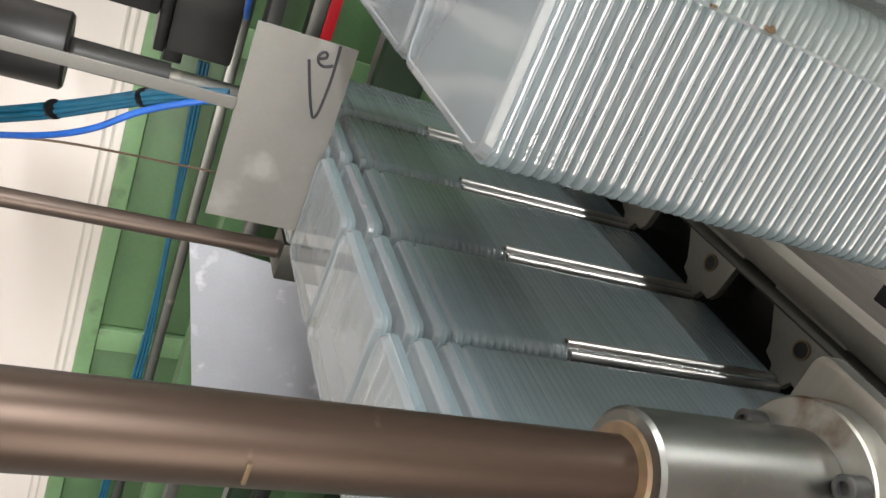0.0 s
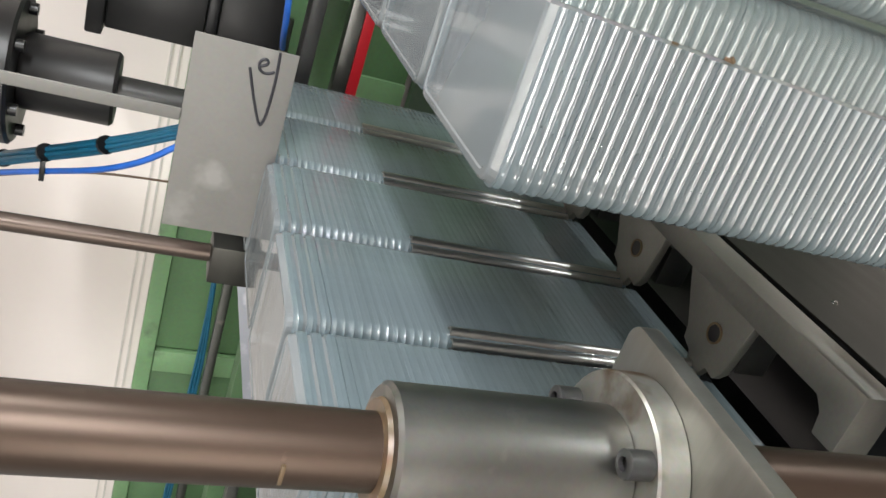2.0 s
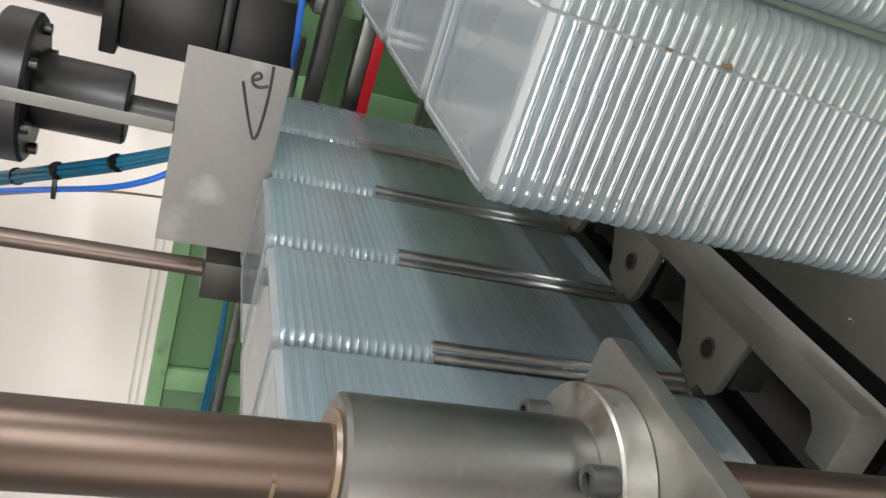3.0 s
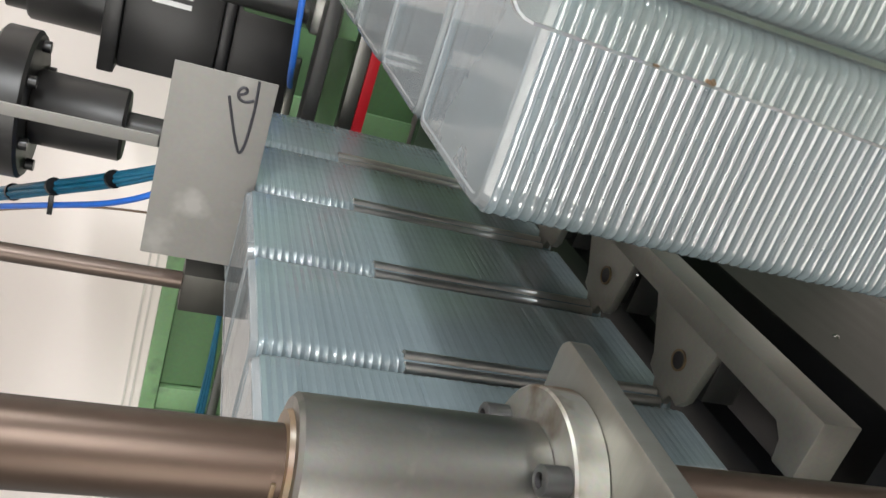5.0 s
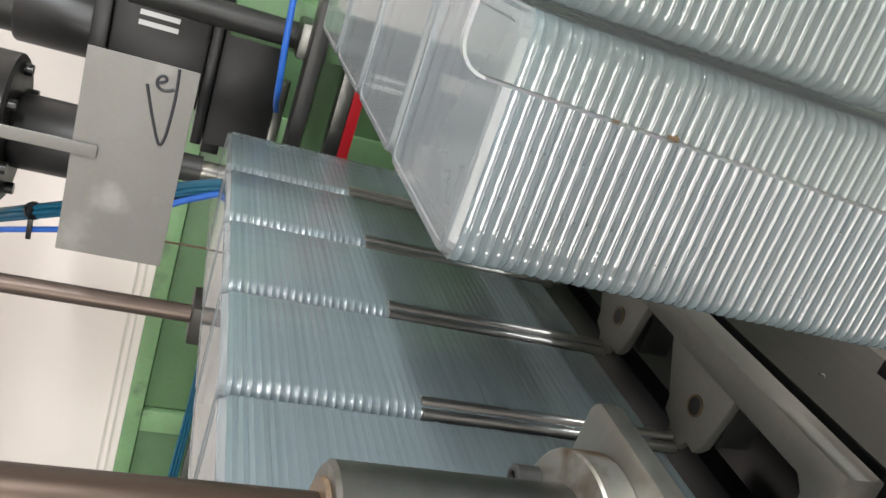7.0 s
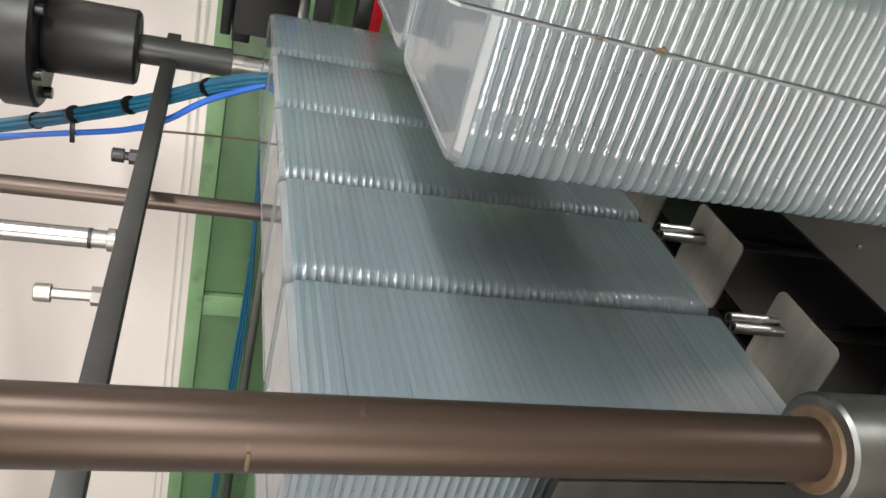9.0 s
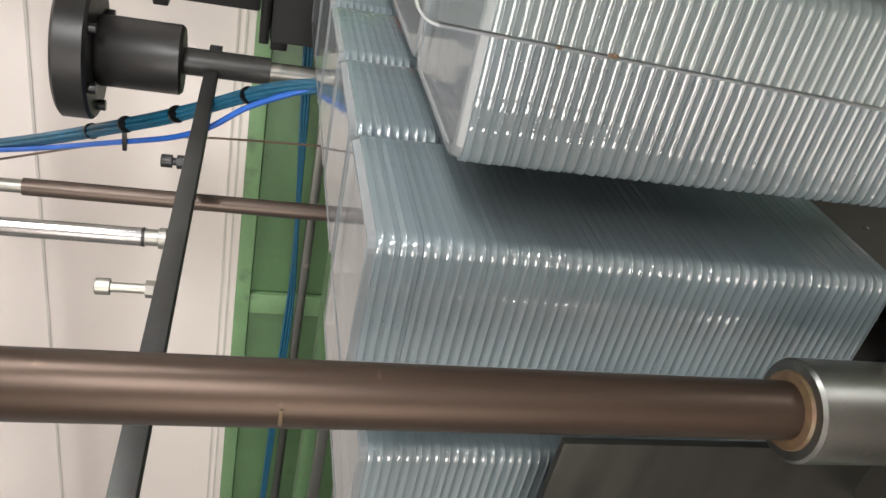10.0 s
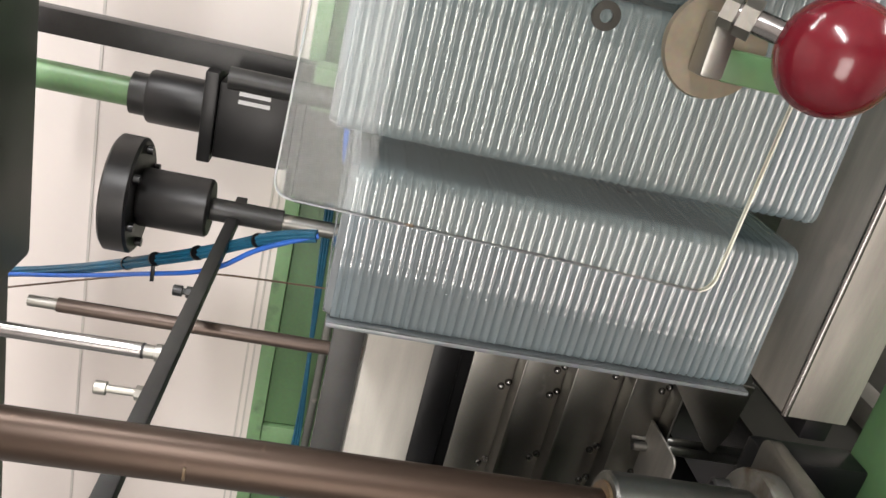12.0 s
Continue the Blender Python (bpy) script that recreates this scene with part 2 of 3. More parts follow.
def round_rect(hy, hz, radius, steps=5):
    """Outline of a rounded rectangle, as (y, z) about its middle."""
    pts = []
    for sy, sz, a0 in ((1, 1, 0), (-1, 1, 90), (-1, -1, 180), (1, -1, 270)):
        for i in range(steps + 1):
            a = radians(a0 + 90 * i / steps)
            pts.append((sy * (hy - radius) + radius * math.cos(a), sz * (hz - radius) + radius * math.sin(a)))
    return pts


# ---- the hall ----
FLOOR_Z, CEIL_Z = -2.68, 1.9
X0, X1, Y0, Y1 = -3.2, 3.6, -3.0, 2.13


def structure(name, bm, material, label, category):
    return tagged(part(name, bm, material), label, category, kind="structure")


structure("floor", box(X0, X1, Y0, Y1 + 0.2, FLOOR_Z - 0.1, FLOOR_Z, 0), FLOOR_MAT, "grey smooth concrete hall floor below the machine", "floor")
structure("ceiling", box(X0, X1, Y0, Y1 + 0.2, CEIL_Z, CEIL_Z + 0.1, 0), CEIL_MAT, "plain white hall ceiling with tube lamps", "ceiling")
wall_north = structure("wall_north", box(X0, X1, Y1, Y1 + 0.15, FLOOR_Z, CEIL_Z, 0), WALL, "warm white panelled wall behind the machine", "wall")
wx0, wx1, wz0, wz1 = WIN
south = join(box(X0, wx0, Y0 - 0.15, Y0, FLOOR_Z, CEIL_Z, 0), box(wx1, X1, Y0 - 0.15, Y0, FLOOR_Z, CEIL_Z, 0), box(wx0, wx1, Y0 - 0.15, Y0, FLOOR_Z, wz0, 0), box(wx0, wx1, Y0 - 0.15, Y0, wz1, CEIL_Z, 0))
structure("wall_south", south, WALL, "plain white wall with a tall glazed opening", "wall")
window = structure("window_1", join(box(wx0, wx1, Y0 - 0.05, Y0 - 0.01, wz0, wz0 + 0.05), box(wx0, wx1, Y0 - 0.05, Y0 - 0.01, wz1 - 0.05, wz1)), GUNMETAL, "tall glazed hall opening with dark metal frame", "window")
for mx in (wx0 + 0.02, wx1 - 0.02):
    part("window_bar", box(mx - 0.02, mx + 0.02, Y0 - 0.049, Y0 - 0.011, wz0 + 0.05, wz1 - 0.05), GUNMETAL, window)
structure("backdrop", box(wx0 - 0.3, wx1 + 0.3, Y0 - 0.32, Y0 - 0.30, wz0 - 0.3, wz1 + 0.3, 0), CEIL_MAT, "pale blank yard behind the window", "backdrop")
structure("wall_west", box(X0 - 0.15, X0, Y0 - 0.15, Y1 + 0.15, FLOOR_Z, CEIL_Z, 0), WALL, "plain white wall closing the hall", "wall")
structure("wall_east", box(X1, X1 + 0.15, Y0 - 0.15, Y1 + 0.15, FLOOR_Z, CEIL_Z, 0), WALL, "plain white wall closing the hall", "wall")
for sx, w in ((-0.575, 0.008), (-0.042, 0.006), (-0.020, 0.006), (-1.6, 0.008)):
    part("wall_joint", box(sx - w / 2, sx + w / 2, Y1 - 0.0035, Y1 - 0.0005, FLOOR_Z, CEIL_Z, 0), SEAM, wall_north)


def ceiling_lamp(x, y, z, turn):
    t = thing("ceiling_lamp", "long white tube lamp housing under the ceiling", "lamp", "ceiling lamps", pose(x, y, z, 0, 0, turn))
    part("housing", box(-0.76, 0.76, -0.09, 0.09, 0.012, 0.07, 0.01), LAMP_GLASS, t)
    for sy in (-0.088, 0.088):
        part("rim", box(-0.76, 0.76, sy - 0.003, sy + 0.003, -0.012, 0.011, 0.001), LAMP_GLASS, t)


for lx, ly, lz, turn, watts in LAMPS:
    ceiling_lamp(lx, ly, lz, turn)


# ---- green machine frame behind ----
def machine_frame():
    t = thing("rear_machine", "green enamelled machine body with panels and rails", "machine", "", pose(-0.055, 0, 0.02))
    y = 2.06
    part("column", box(0.060, 0.106, y - 0.01, y + 0.06, FLOOR_Z, 1.2, 0.004), GREEN_LIGHT, t, "lighter green edge strip")
    for z0, z1 in ((FLOOR_Z, -1.60), (-1.52, -0.62), (-0.57, 0.4), (0.42, 1.2)):
        part("panel", box(0.107, 0.62, y + 0.012, y + 0.055, z0 + 0.004, z1 - 0.004, 0.003), GREEN, t, "darker green sheet panel")
    for z in (-1.56, -0.595, 0.41):
        part("rail", box(0.107, 0.62, y - 0.004, y + 0.05, z - 0.038, z + 0.038, 0.004), GREEN_LIGHT, t)
    part("post", box(0.30, 0.37, 1.70, 1.78, FLOOR_Z, 1.1, 0.005), GREEN, t)
    part("post", box(0.70, 0.82, 1.72, 1.85, FLOOR_Z, 1.1, 0.005), GREEN, t)
    part("crossbeam", box(0.1, 2.2, 1.60, 1.70, -0.30, -0.20, 0.006), GREEN, t)
    part("back_panel", box(0.63, 2.3, 2.02, 2.06, FLOOR_Z, 1.2, 0.004), DARK_GREEN, t)
    return t


machine_frame()


# ---- guide rods ----
def front_rod():
    t = thing("guide_rod", "thick brown oiled round guide rod with a small notch", "rod", "guide rods")
    part("shaft", lathe([(-1.6, 0.0), (-1.6, 0.0208), (-1.598, 0.0218), (1.15, 0.0218), (1.15, 0.0)], 64), BROWN_ROD, t, at=pose(0, 0.309, -0.279))
    part("clamp_mark", box(0.0475, 0.0500, 0.2862, 0.2885, -0.285, -0.2725, 0.0006), GREASE, t, "small dark raised burr")
    return t


def back_rod():
    t = thing("guide_rod", "thinner dull brown round guide rod", "rod", "guide rods")
    part("shaft", lathe([(-0.31, 0.0), (-0.31, 0.0135), (1.15, 0.0135), (1.15, 0.0)], 40), BROWN_DARK, t, at=pose(0, 1.07, -0.594))
    part("end_stub", lathe([(-0.36, 0.0), (-0.36, 0.0105), (-0.31, 0.0105), (-0.31, 0.0)], 32), STEEL, t, at=pose(0, 1.07, -0.594))
    return t


front_rod()
back_rod()


# ---- trays ----
TRAYS, PITCH, HALF_Y, HALF_Z = 49, 0.0085, 0.091, 0.076


def tray_mesh(nubs):
    """One thin tray lying on its side: broad rolled rim, short body and a base with a raised border."""
    rings = [(0.0044, 0.0009, 0.00010, 0.013), (0.0014, 0.0008, 0.00005, 0.013), (0.0009, 0.0003, 0.00003, 0.013), (0.0004, 0.0000, 0.0000, 0.013), (-0.0001, 0.0000, 0.0000, 0.013), (-0.0006, 0.0004, 0.00003, 0.013),
             (-0.0011, 0.0009, 0.00005, 0.013), (-0.0040, 0.0010, 0.00012, 0.013), (-0.0046, 0.0024, 0.0020, 0.012), (-0.0098, 0.0036, 0.0034, 0.012), (-0.0108, 0.0042, 0.0040, 0.012), (-0.0114, 0.0056, 0.0054, 0.011), (-0.0114, 0.0090, 0.0090, 0.009), (-0.0106, 0.0102, 0.0102, 0.008)]
    bm = bmesh.new()
    loops = []
    for x, iy, iz, r in rings:
        loops.append([bm.verts.new((x, y, z)) for y, z in round_rect(HALF_Y - iy, HALF_Z - iz, r, 4)])
    for a, b in zip(loops, loops[1:]):
        for i in range(len(a)):
            bm.faces.new((a[i], b[i], b[(i + 1) % len(a)], a[(i + 1) % len(a)]))
    bm.faces.new(list(reversed(loops[-1])))
    bmesh.ops.recalc_face_normals(bm, faces=bm.faces)
    for nx, nz in nubs:
        for side in (-1, 1):
            bmesh.ops.create_icosphere(bm, subdivisions=1, radius=0.0008, matrix=Matrix.Translation((nx, side * (HALF_Y - 0.0004), nz)))
    me = mesh_of("tray", bm, PET, True, 44)
    me.materials.append(PET_BODY)
    for p in me.polygons:
        if p.center.x < -0.0044:
            p.material_index = 1
            p.use_smooth = False
    return me


TRAY_KINDS = [tray_mesh(n) for n in (((0.0022, 0.004), (0.0018, -0.030)), ((0.0020, 0.0055), (0.0024, -0.0285), (0.0022, 0.034)), ((0.0021, 0.0035), (0.0023, -0.0315), (-0.001, -0.047)))]
U_X, L_X = 0.160, 0.148
FRONT_Y, STEP_Y = 0.400, 0.188
U_TOP, L_TOP, TOP_LAYER, LAYER = -0.003, -0.382, 0.158, 0.178


def tray_stack(x, k, top, label, group, spare=0):
    """A row of nested trays; its origin is the first rim's middle. Spare trays stand off before the row."""
    rnd = random.Random(int(k * 100 + top * 1000))
    t = thing("tray_stack", label, "tray stack", group, pose(x, FRONT_Y + HALF_Y + k * STEP_Y, top - HALF_Z))
    t["spare"] = spare
    for i in range(-spare, TRAYS):
        ob = new("tray", rnd.choice(TRAY_KINDS))
        ob.parent = t
        ob.matrix_basis = pose(i * PITCH + rnd.uniform(-0.0002, 0.0002), rnd.uniform(-0.0004, 0.0004), rnd.uniform(-0.0002, 0.0002), rnd.uniform(-0.12, 0.12), rnd.uniform(-0.12, 0.12), rnd.uniform(-0.12, 0.12))
    return t


UPPER = [tray_stack(U_X, k, U_TOP, "lying stack of nested clear plastic trays behind the guard", "upper tray stacks") for k in range(4)]
TOP = [tray_stack(U_X, k, U_TOP + TOP_LAYER, "lying stack of nested clear plastic trays high behind the guard", "top tray stacks") for k in range(3)]
LOWER = [tray_stack(L_X, k, L_TOP, "lying stack of nested clear plastic trays over the lift", "lower tray stacks", 3) for k in range(5)]
BELOW = [tray_stack(L_X, k, L_TOP - LAYER, "lying stack of nested clear plastic trays on the lowest row", "lowest tray stacks") for k in range(2)]


# ---- acrylic guard with lever ----
def guard():
    t = thing("acrylic_guard", "clear acrylic guard sheet with rounded corners and worn edge", "guard")
    lean = Matrix.Translation((0.253, 0, -0.0335)) @ pose(0, 0, 0, 0, 2.2, 0)
    bm = bmesh.new()
    pts = round_rect(0.1705, 0.22, 0.014, 5)
    face = bm.faces.new([bm.verts.new((a, 0.283, b + 0.22)) for a, b in pts])
    got = bmesh.ops.extrude_face_region(bm, geom=[face])
    bmesh.ops.translate(bm, vec=(0, 0.004, 0), verts=[g for g in got["geom"] if isinstance(g, bmesh.types.BMVert)])
    bmesh.ops.recalc_face_normals(bm, faces=bm.faces)
    bmesh.ops.inset_region(bm, faces=[f for f in bm.faces if len(f.verts) > 4], thickness=0.0013)
    sheet = part("sheet", moved(bm, lean), ACRYLIC, t)
    sheet.data.materials.append(ACRYLIC_EDGE)
    sheet.data.materials.append(YELLOWED_EDGE)
    sheet.data.materials.append(PALE_EDGE)
    # Light in the cut edge is painted: bright left, dark bottom and top.
    for p in sheet.data.polygons:
        if len(p.vertices) == 4:
            p.material_index = 2 if p.center.x > 0.415 else 3 if p.center.x < 0.095 else 1
    for fx in (-0.12, 0.09):
        part("fixing_screw", moved(lathe([(-0.004, 0.0), (-0.004, 0.007), (0.0, 0.008), (0.0, 0.0)], 24), lean @ Matrix.Translation((fx, 0.2828, 0.405)) @ pose(0, 0, 0, 0, 0, 90)), STEEL, t)
    part("hanger", moved(box(-0.15, 0.14, 0.2875, 0.30, 0.39, 0.42, 0.002), lean), STEEL, t, "steel hanger strip")
    flake = join(box(-0.003, 0.002, -0.0008, 0, -0.0008, 0.0010, 0.0004), moved(box(-0.001, 0.0022, -0.0011, 0, 0.0004, 0.0022, 0.0004), pose(0, 0, 0, 0, 30, 0)))
    part("brown_flake", moved(flake, Matrix.Translation((0.183, 0.2825, -0.0288)) @ pose(0, 0, 0, 0, 10, 0)), GREASE, t, "small brown flake stuck on the edge")
    part("nick", box(0.1535, 0.1565, 0.2818, 0.2828, -0.0290, -0.0278, 0.0003), GREASE, t, "dark nick in the edge")
    for dx, dz, size in ((0.0, 0.0, 0.0009), (0.0022, -0.0007, 0.0006)):
        part("speck", box(0.332 + dx - size, 0.332 + dx + size, 0.2820, 0.2828, 0.028 + dz - size, 0.028 + dz + size * 0.7, 0.0003), BLACK, t, "tiny black speck")
    return t


guard()


# ---- the sliding carriage ----
RODS_Y = (0.602, 0.790, 0.978, 1.166)


def carriage():
    t = thing("stacking_carriage", "steel carriage with bearing collar, comb plate and thin rods", "carriage")
    a = pose(0, 0.309, -0.279)
    collar = part("collar", lathe([(0.112, 0.0235), (0.112, 0.0365), (0.1145, 0.039), (0.2525, 0.039), (0.2525, 0.0235)], 64), ALU, t, "matt aluminium bearing collar", a)
    part("seal_ring", lathe([(0.109, 0.0221), (0.109, 0.0290), (0.1118, 0.0300), (0.1118, 0.0221)], 48), GREASE, collar, "greasy brown seal ring")
    flange = part("flange", lathe([(0.253, 0.0235), (0.253, 0.0585), (0.2545, 0.060), (0.2735, 0.060), (0.2735, 0.0235)], 64), FLANGE, t, "round flange with rusty edges", a)
    for ang in (135, 255, 15):
        y, z = 0.0495 * math.cos(radians(ang)), 0.0495 * math.sin(radians(ang))
        cap = lathe([(0.222, 0.0), (0.222, 0.0042), (0.2185, 0.0043), (0.2185, 0.0072), (0.2195, 0.0085), (0.2348, 0.0085), (0.2348, 0.0)], 28)
        part("socket_screw", moved(cap, Matrix.Translation((0.018, y, z))), GUNMETAL, flange, "dark socket head screw")
    part("end_plate", slab([(0.180, -0.420), (0.366, -0.420)] + [(0.354 + 0.012 * math.cos(radians(a)), -0.217 + 0.012 * math.sin(radians(a))) for a in range(0, 91, 15)] + [(0.180, -0.205)], 0.274, 0.289, 0.002), STEEL, t, "steel end plate with rust streaks")
    part("far_bearing", box(0.072, 0.150, 1.035, 1.105, -0.626, -0.565, 0.004), STAINLESS_DIM, t, "grey bearing block on the far rod")
    # comb plate: rail with teeth that hold the rods
    fwd = pose(0.015, 0, 0)
    rail = slab([(0.404, -0.268), (0.404, -0.330), (0.432, -0.330), (0.436, -0.310), (0.448, -0.299), (1.35, -0.292), (1.35, -0.262)], 0.541, 0.582, 0.002)
    comb = part("comb_rail", rail, RAIL, t, "thick steel rail along the rod ends", fwd)
    for y in RODS_Y:
        tooth = [(y - 0.055, -0.295), (y + 0.075, -0.290), (y + 0.033, -0.352), (y + 0.030, -0.366), (y + 0.014, -0.372), (y + 0.006, -0.390), (y - 0.012, -0.388), (y - 0.020, -0.372), (y - 0.036, -0.374), (y - 0.045, -0.362)]
        tk = part("tooth", slab(tooth, 0.5412, 0.552, 0.0012), RAIL, comb)
        hole = Matrix.Translation((0, y - 0.010, -0.334))
        # Flat black disc paints the shade inside an open bore.
        part("bore", moved(lathe([(0.5402, 0.0), (0.5402, 0.0095), (0.5409, 0.0095), (0.5409, 0.0)], 28), hole), BLACK, tk, "black disc painting the shaded bore")
        part("bush", moved(ring(0.0096, 0.0120, 0.5395, 0.5411), hole), BRONZE, tk, "worn bronze bush")
        bracket = part("bracket", join(box(0.583, 0.625, y - 0.020, y + 0.022, -0.375, -0.320, 0.003), box(0.5525, 0.5825, y - 0.014, y + 0.014, -0.366, -0.330, 0.002)), GUNMETAL, comb)
        for oy in (-0.012, 0.012):
            part("screw", moved(lathe([(0.572, 0.0), (0.572, 0.0035), (0.5822, 0.0035), (0.5822, 0.0)], 12), Matrix.Translation((0, y + oy, -0.326))), STEEL_BRIGHT, bracket)
        for dy, dz in ((0.0015, 0.0075), (-0.0115, 0.0030)):
            tube = lathe([(0.272, 0.0038), (0.267, 0.0038), (0.2665, 0.0045), (0.267, 0.0062), (0.555, 0.0062), (0.555, 0.0)], 24)
            part("thin_rod", moved(tube, Matrix.Translation((0, y + dy, -0.391 + dz))), TUBE, t, "thin worn steel tube")
    # marked plate at the far side
    plate = part("marked_plate", box(0.012, 0.135, 0.957, 0.960, -0.500, -0.244, 0.001), PLATE_GREY, t, "grey plate with a hand-drawn tick")
    for name, pts in (("tick_stroke", ((0.080, -0.271), (0.089, -0.300), (0.100, -0.330), (0.1065, -0.345), (0.111, -0.330), (0.1125, -0.300), (0.1135, -0.275), (0.1115, -0.245))),
                      ("letter_stroke", ((0.110, -0.270), (0.101, -0.276), (0.091, -0.273), (0.089, -0.263), (0.094, -0.256), (0.101, -0.258), (0.100, -0.265), (0.090, -0.267)))):
        hose(name, [(px, 0.9568, pz) for px, pz in pts], 0.0018, INK, plate)
    return t


CARRIAGE = carriage()


def slide_bar():
    t = thing("slide_bar", "flat worn grey slide bar beside the marked plate", "bar")
    part("bar", box(-0.62, 0.0115, 0.951, 0.9565, -0.354, -0.339, 0.0015), PLATE_GREY, t)
    part("end_block", box(-0.66, -0.6205, 0.940, 0.968, -0.362, -0.331, 0.002), GUNMETAL, t)
    return t


SLIDE_BAR = slide_bar()


def prism(outline, y0, y1, edge=0.001):
    """A plate cut to an outline of (x, z), from y0 to y1."""
    bm = slab([(px, pz) for px, pz in outline], 0, y1 - y0, edge)
    for v in bm.verts:
        v.co = Vector((v.co.y, y0 + v.co.x, v.co.z))
    bmesh.ops.recalc_face_normals(bm, faces=bm.faces)
    return bm


def backing_plate():
    t = thing("backing_plate", "pale blotched sheet metal plate behind the stacks", "plate", "", pose(-0.035, 0, 0))
    part("sheet", prism([(0.185, -0.815), (0.29, -1.26), (0.80, -1.30), (0.80, -0.90)], 1.45, 1.453, 0.0006), PLATE_BLOTCH, t)
    part("stay", box(0.50, 0.53, 1.454, 1.50, FLOOR_Z, -0.95, 0.002), GUNMETAL, t)
    return t


BACKING = backing_plate()


# ---- pusher bar with piston and bolts ----
def pusher():
    t = thing("pusher_bar", "dark grey flat bar with adjusting bolts on a piston", "pusher")
    part("bar", box(-0.060, -0.036, 0.40, 1.50, -0.512, -0.488, 0.002), GUNMETAL, t)
    for y, n, m in ((0.712, 0.062, STEEL), (1.03, 0.030, BLACK)):
        shank = lathe([(-0.064 - n, 0.0), (-0.064 - n, 0.0055), (-0.061 - n, 0.0057), (-0.061 - n, 0.0085), (-0.0635 - n, 0.0088), (-0.0625 - n, 0.0098), (-0.0475 - n, 0.0098), (-0.047 - n, 0.0058), (-0.060, 0.0058), (-0.060, 0.0)], 24)
        bolt = part("bolt", moved(shank, Matrix.Translation((0, y, -0.505))), m, t, "socket head bolt")
        part("nut", moved(lathe([(-0.071, 0.0), (-0.071, 0.0105), (-0.0605, 0.0105), (-0.0605, 0.0)], 6), Matrix.Translation((0, y, -0.505))), GUNMETAL if m is BLACK else m, bolt)
    rod = part("piston_rod", moved(lathe([(-0.60, 0.0), (-0.60, 0.0115), (-0.088, 0.0115), (-0.088, 0.0)], 36), Matrix.Translation((0, 0.813, -0.500))), STEEL_BRIGHT, t, "bright chromed piston rod")
    part("groove_ring", moved(lathe([(-0.0895, 0.0), (-0.0895, 0.0122), (-0.0855, 0.0122), (-0.0855, 0.0)], 36), Matrix.Translation((0, 0.813, -0.500))), BLACK, rod)
    part("rod_end", moved(lathe([(-0.0855, 0.0), (-0.0855, 0.0105), (-0.070, 0.0105), (-0.069, 0.0135), (-0.0605, 0.0135), (-0.0605, 0.0)], 36), Matrix.Translation((0, 0.813, -0.500))), STEEL, rod)
    return t


PUSHER = pusher()


def coupling():
    """Black disc, hub and shaft behind the bar."""
    t = thing("shaft_coupling", "black plastic disc and hub on a grey shaft", "coupling")
    a = pose(-0.034, 1.387, -0.485)
    part("disc", lathe([(-0.2802, 0.0), (-0.2802, 0.118), (-0.2751, 0.124), (-0.2294, 0.124), (-0.2243, 0.118), (-0.2243, 0.0)], 56), RUBBER, t, "", a)
    part("hub", lathe([(-0.2237, 0.0), (-0.2237, 0.060), (-0.2192, 0.063), (-0.0833, 0.063), (-0.0783, 0.058), (-0.0783, 0.0)], 56), RUBBER, t, "", a)
    for i in range(6):
        an = radians(60 * i + 20)
        part("screw", moved(lathe([(-0.2241, 0.0), (-0.2241, 0.010), (-0.2116, 0.010), (-0.2116, 0.0)], 16), Matrix.Translation((0, 0.100 * math.cos(an), 0.100 * math.sin(an)))), BLACK, t, "", a)
    part("shaft", lathe([(-0.0776, 0.0), (-0.0776, 0.025), (0.075, 0.025), (0.075, 0.0)], 36), GUNMETAL, t, "", a)
    part("shaft_end", lathe([(0.0755, 0.0), (0.0755, 0.018), (0.30, 0.018), (0.30, 0.0)], 36), ALU, t, "pale grey shaft end", a)
    return t


coupling()


# ---- steel and black parts at the far end of the stacks ----
def end_stop(y):
    t = thing("end_stop", "bent stainless end stop plate with rounded corners", "bracket", "end stops")
    pts = [(y - a, -0.400 + c) for a, c in round_rect(0.056, 0.049, 0.010, 4)]
    part("plate", slab(pts, 0.655, 0.658, 0.0006), SATIN, t)
    part("foot", box(0.6585, 0.700, y - 0.050, y + 0.050, -0.449, -0.446, 0.0006), STEEL, t)
    return t


STOPS = [end_stop(ey) for ey in (0.567, 0.762, 0.952)]


def side_table():
    t = thing("side_table", "stainless sheet over black boxes filling the shaded void", "table")
    sheet = part("sheet", box(0.676, 1.35, 0.20, 1.6, -0.303, -0.300, 0.0008), STAINLESS_DIM, t, "stainless sheet with its colour dimmed")
    for rx, ry in ((0.742, 0.648), (0.742, 0.96), (0.76, 0.33)):
        part("rivet", moved(lathe([(-0.0005, 0.0), (-0.0005, 0.0045), (0.002, 0.003), (0.0026, 0.0)], 16), Matrix.Translation((rx, ry, -0.2995)) @ pose(0, 0, 0, 0, -90, 0)), STEEL_BRIGHT, sheet)
    # Black boxes added for the shaded void below the sheet and its edge gap.
    part("beam", box(0.86, 1.35, 0.30, 1.6, FLOOR_Z, -0.3035, 0.003), BLACK, t)
    part("ledge", box(0.659, 0.700, 0.44, 1.6, -0.560, -0.450, 0.003), BLACK, t)
    for ry in (0.53, 0.67, 0.80):
        part("screw", moved(lathe([(0.8575, 0.0), (0.8575, 0.004), (0.8599, 0.004), (0.8599, 0.0)], 16), Matrix.Translation((0, ry, -0.33))), STEEL_BRIGHT, t)
    return t


side_table()


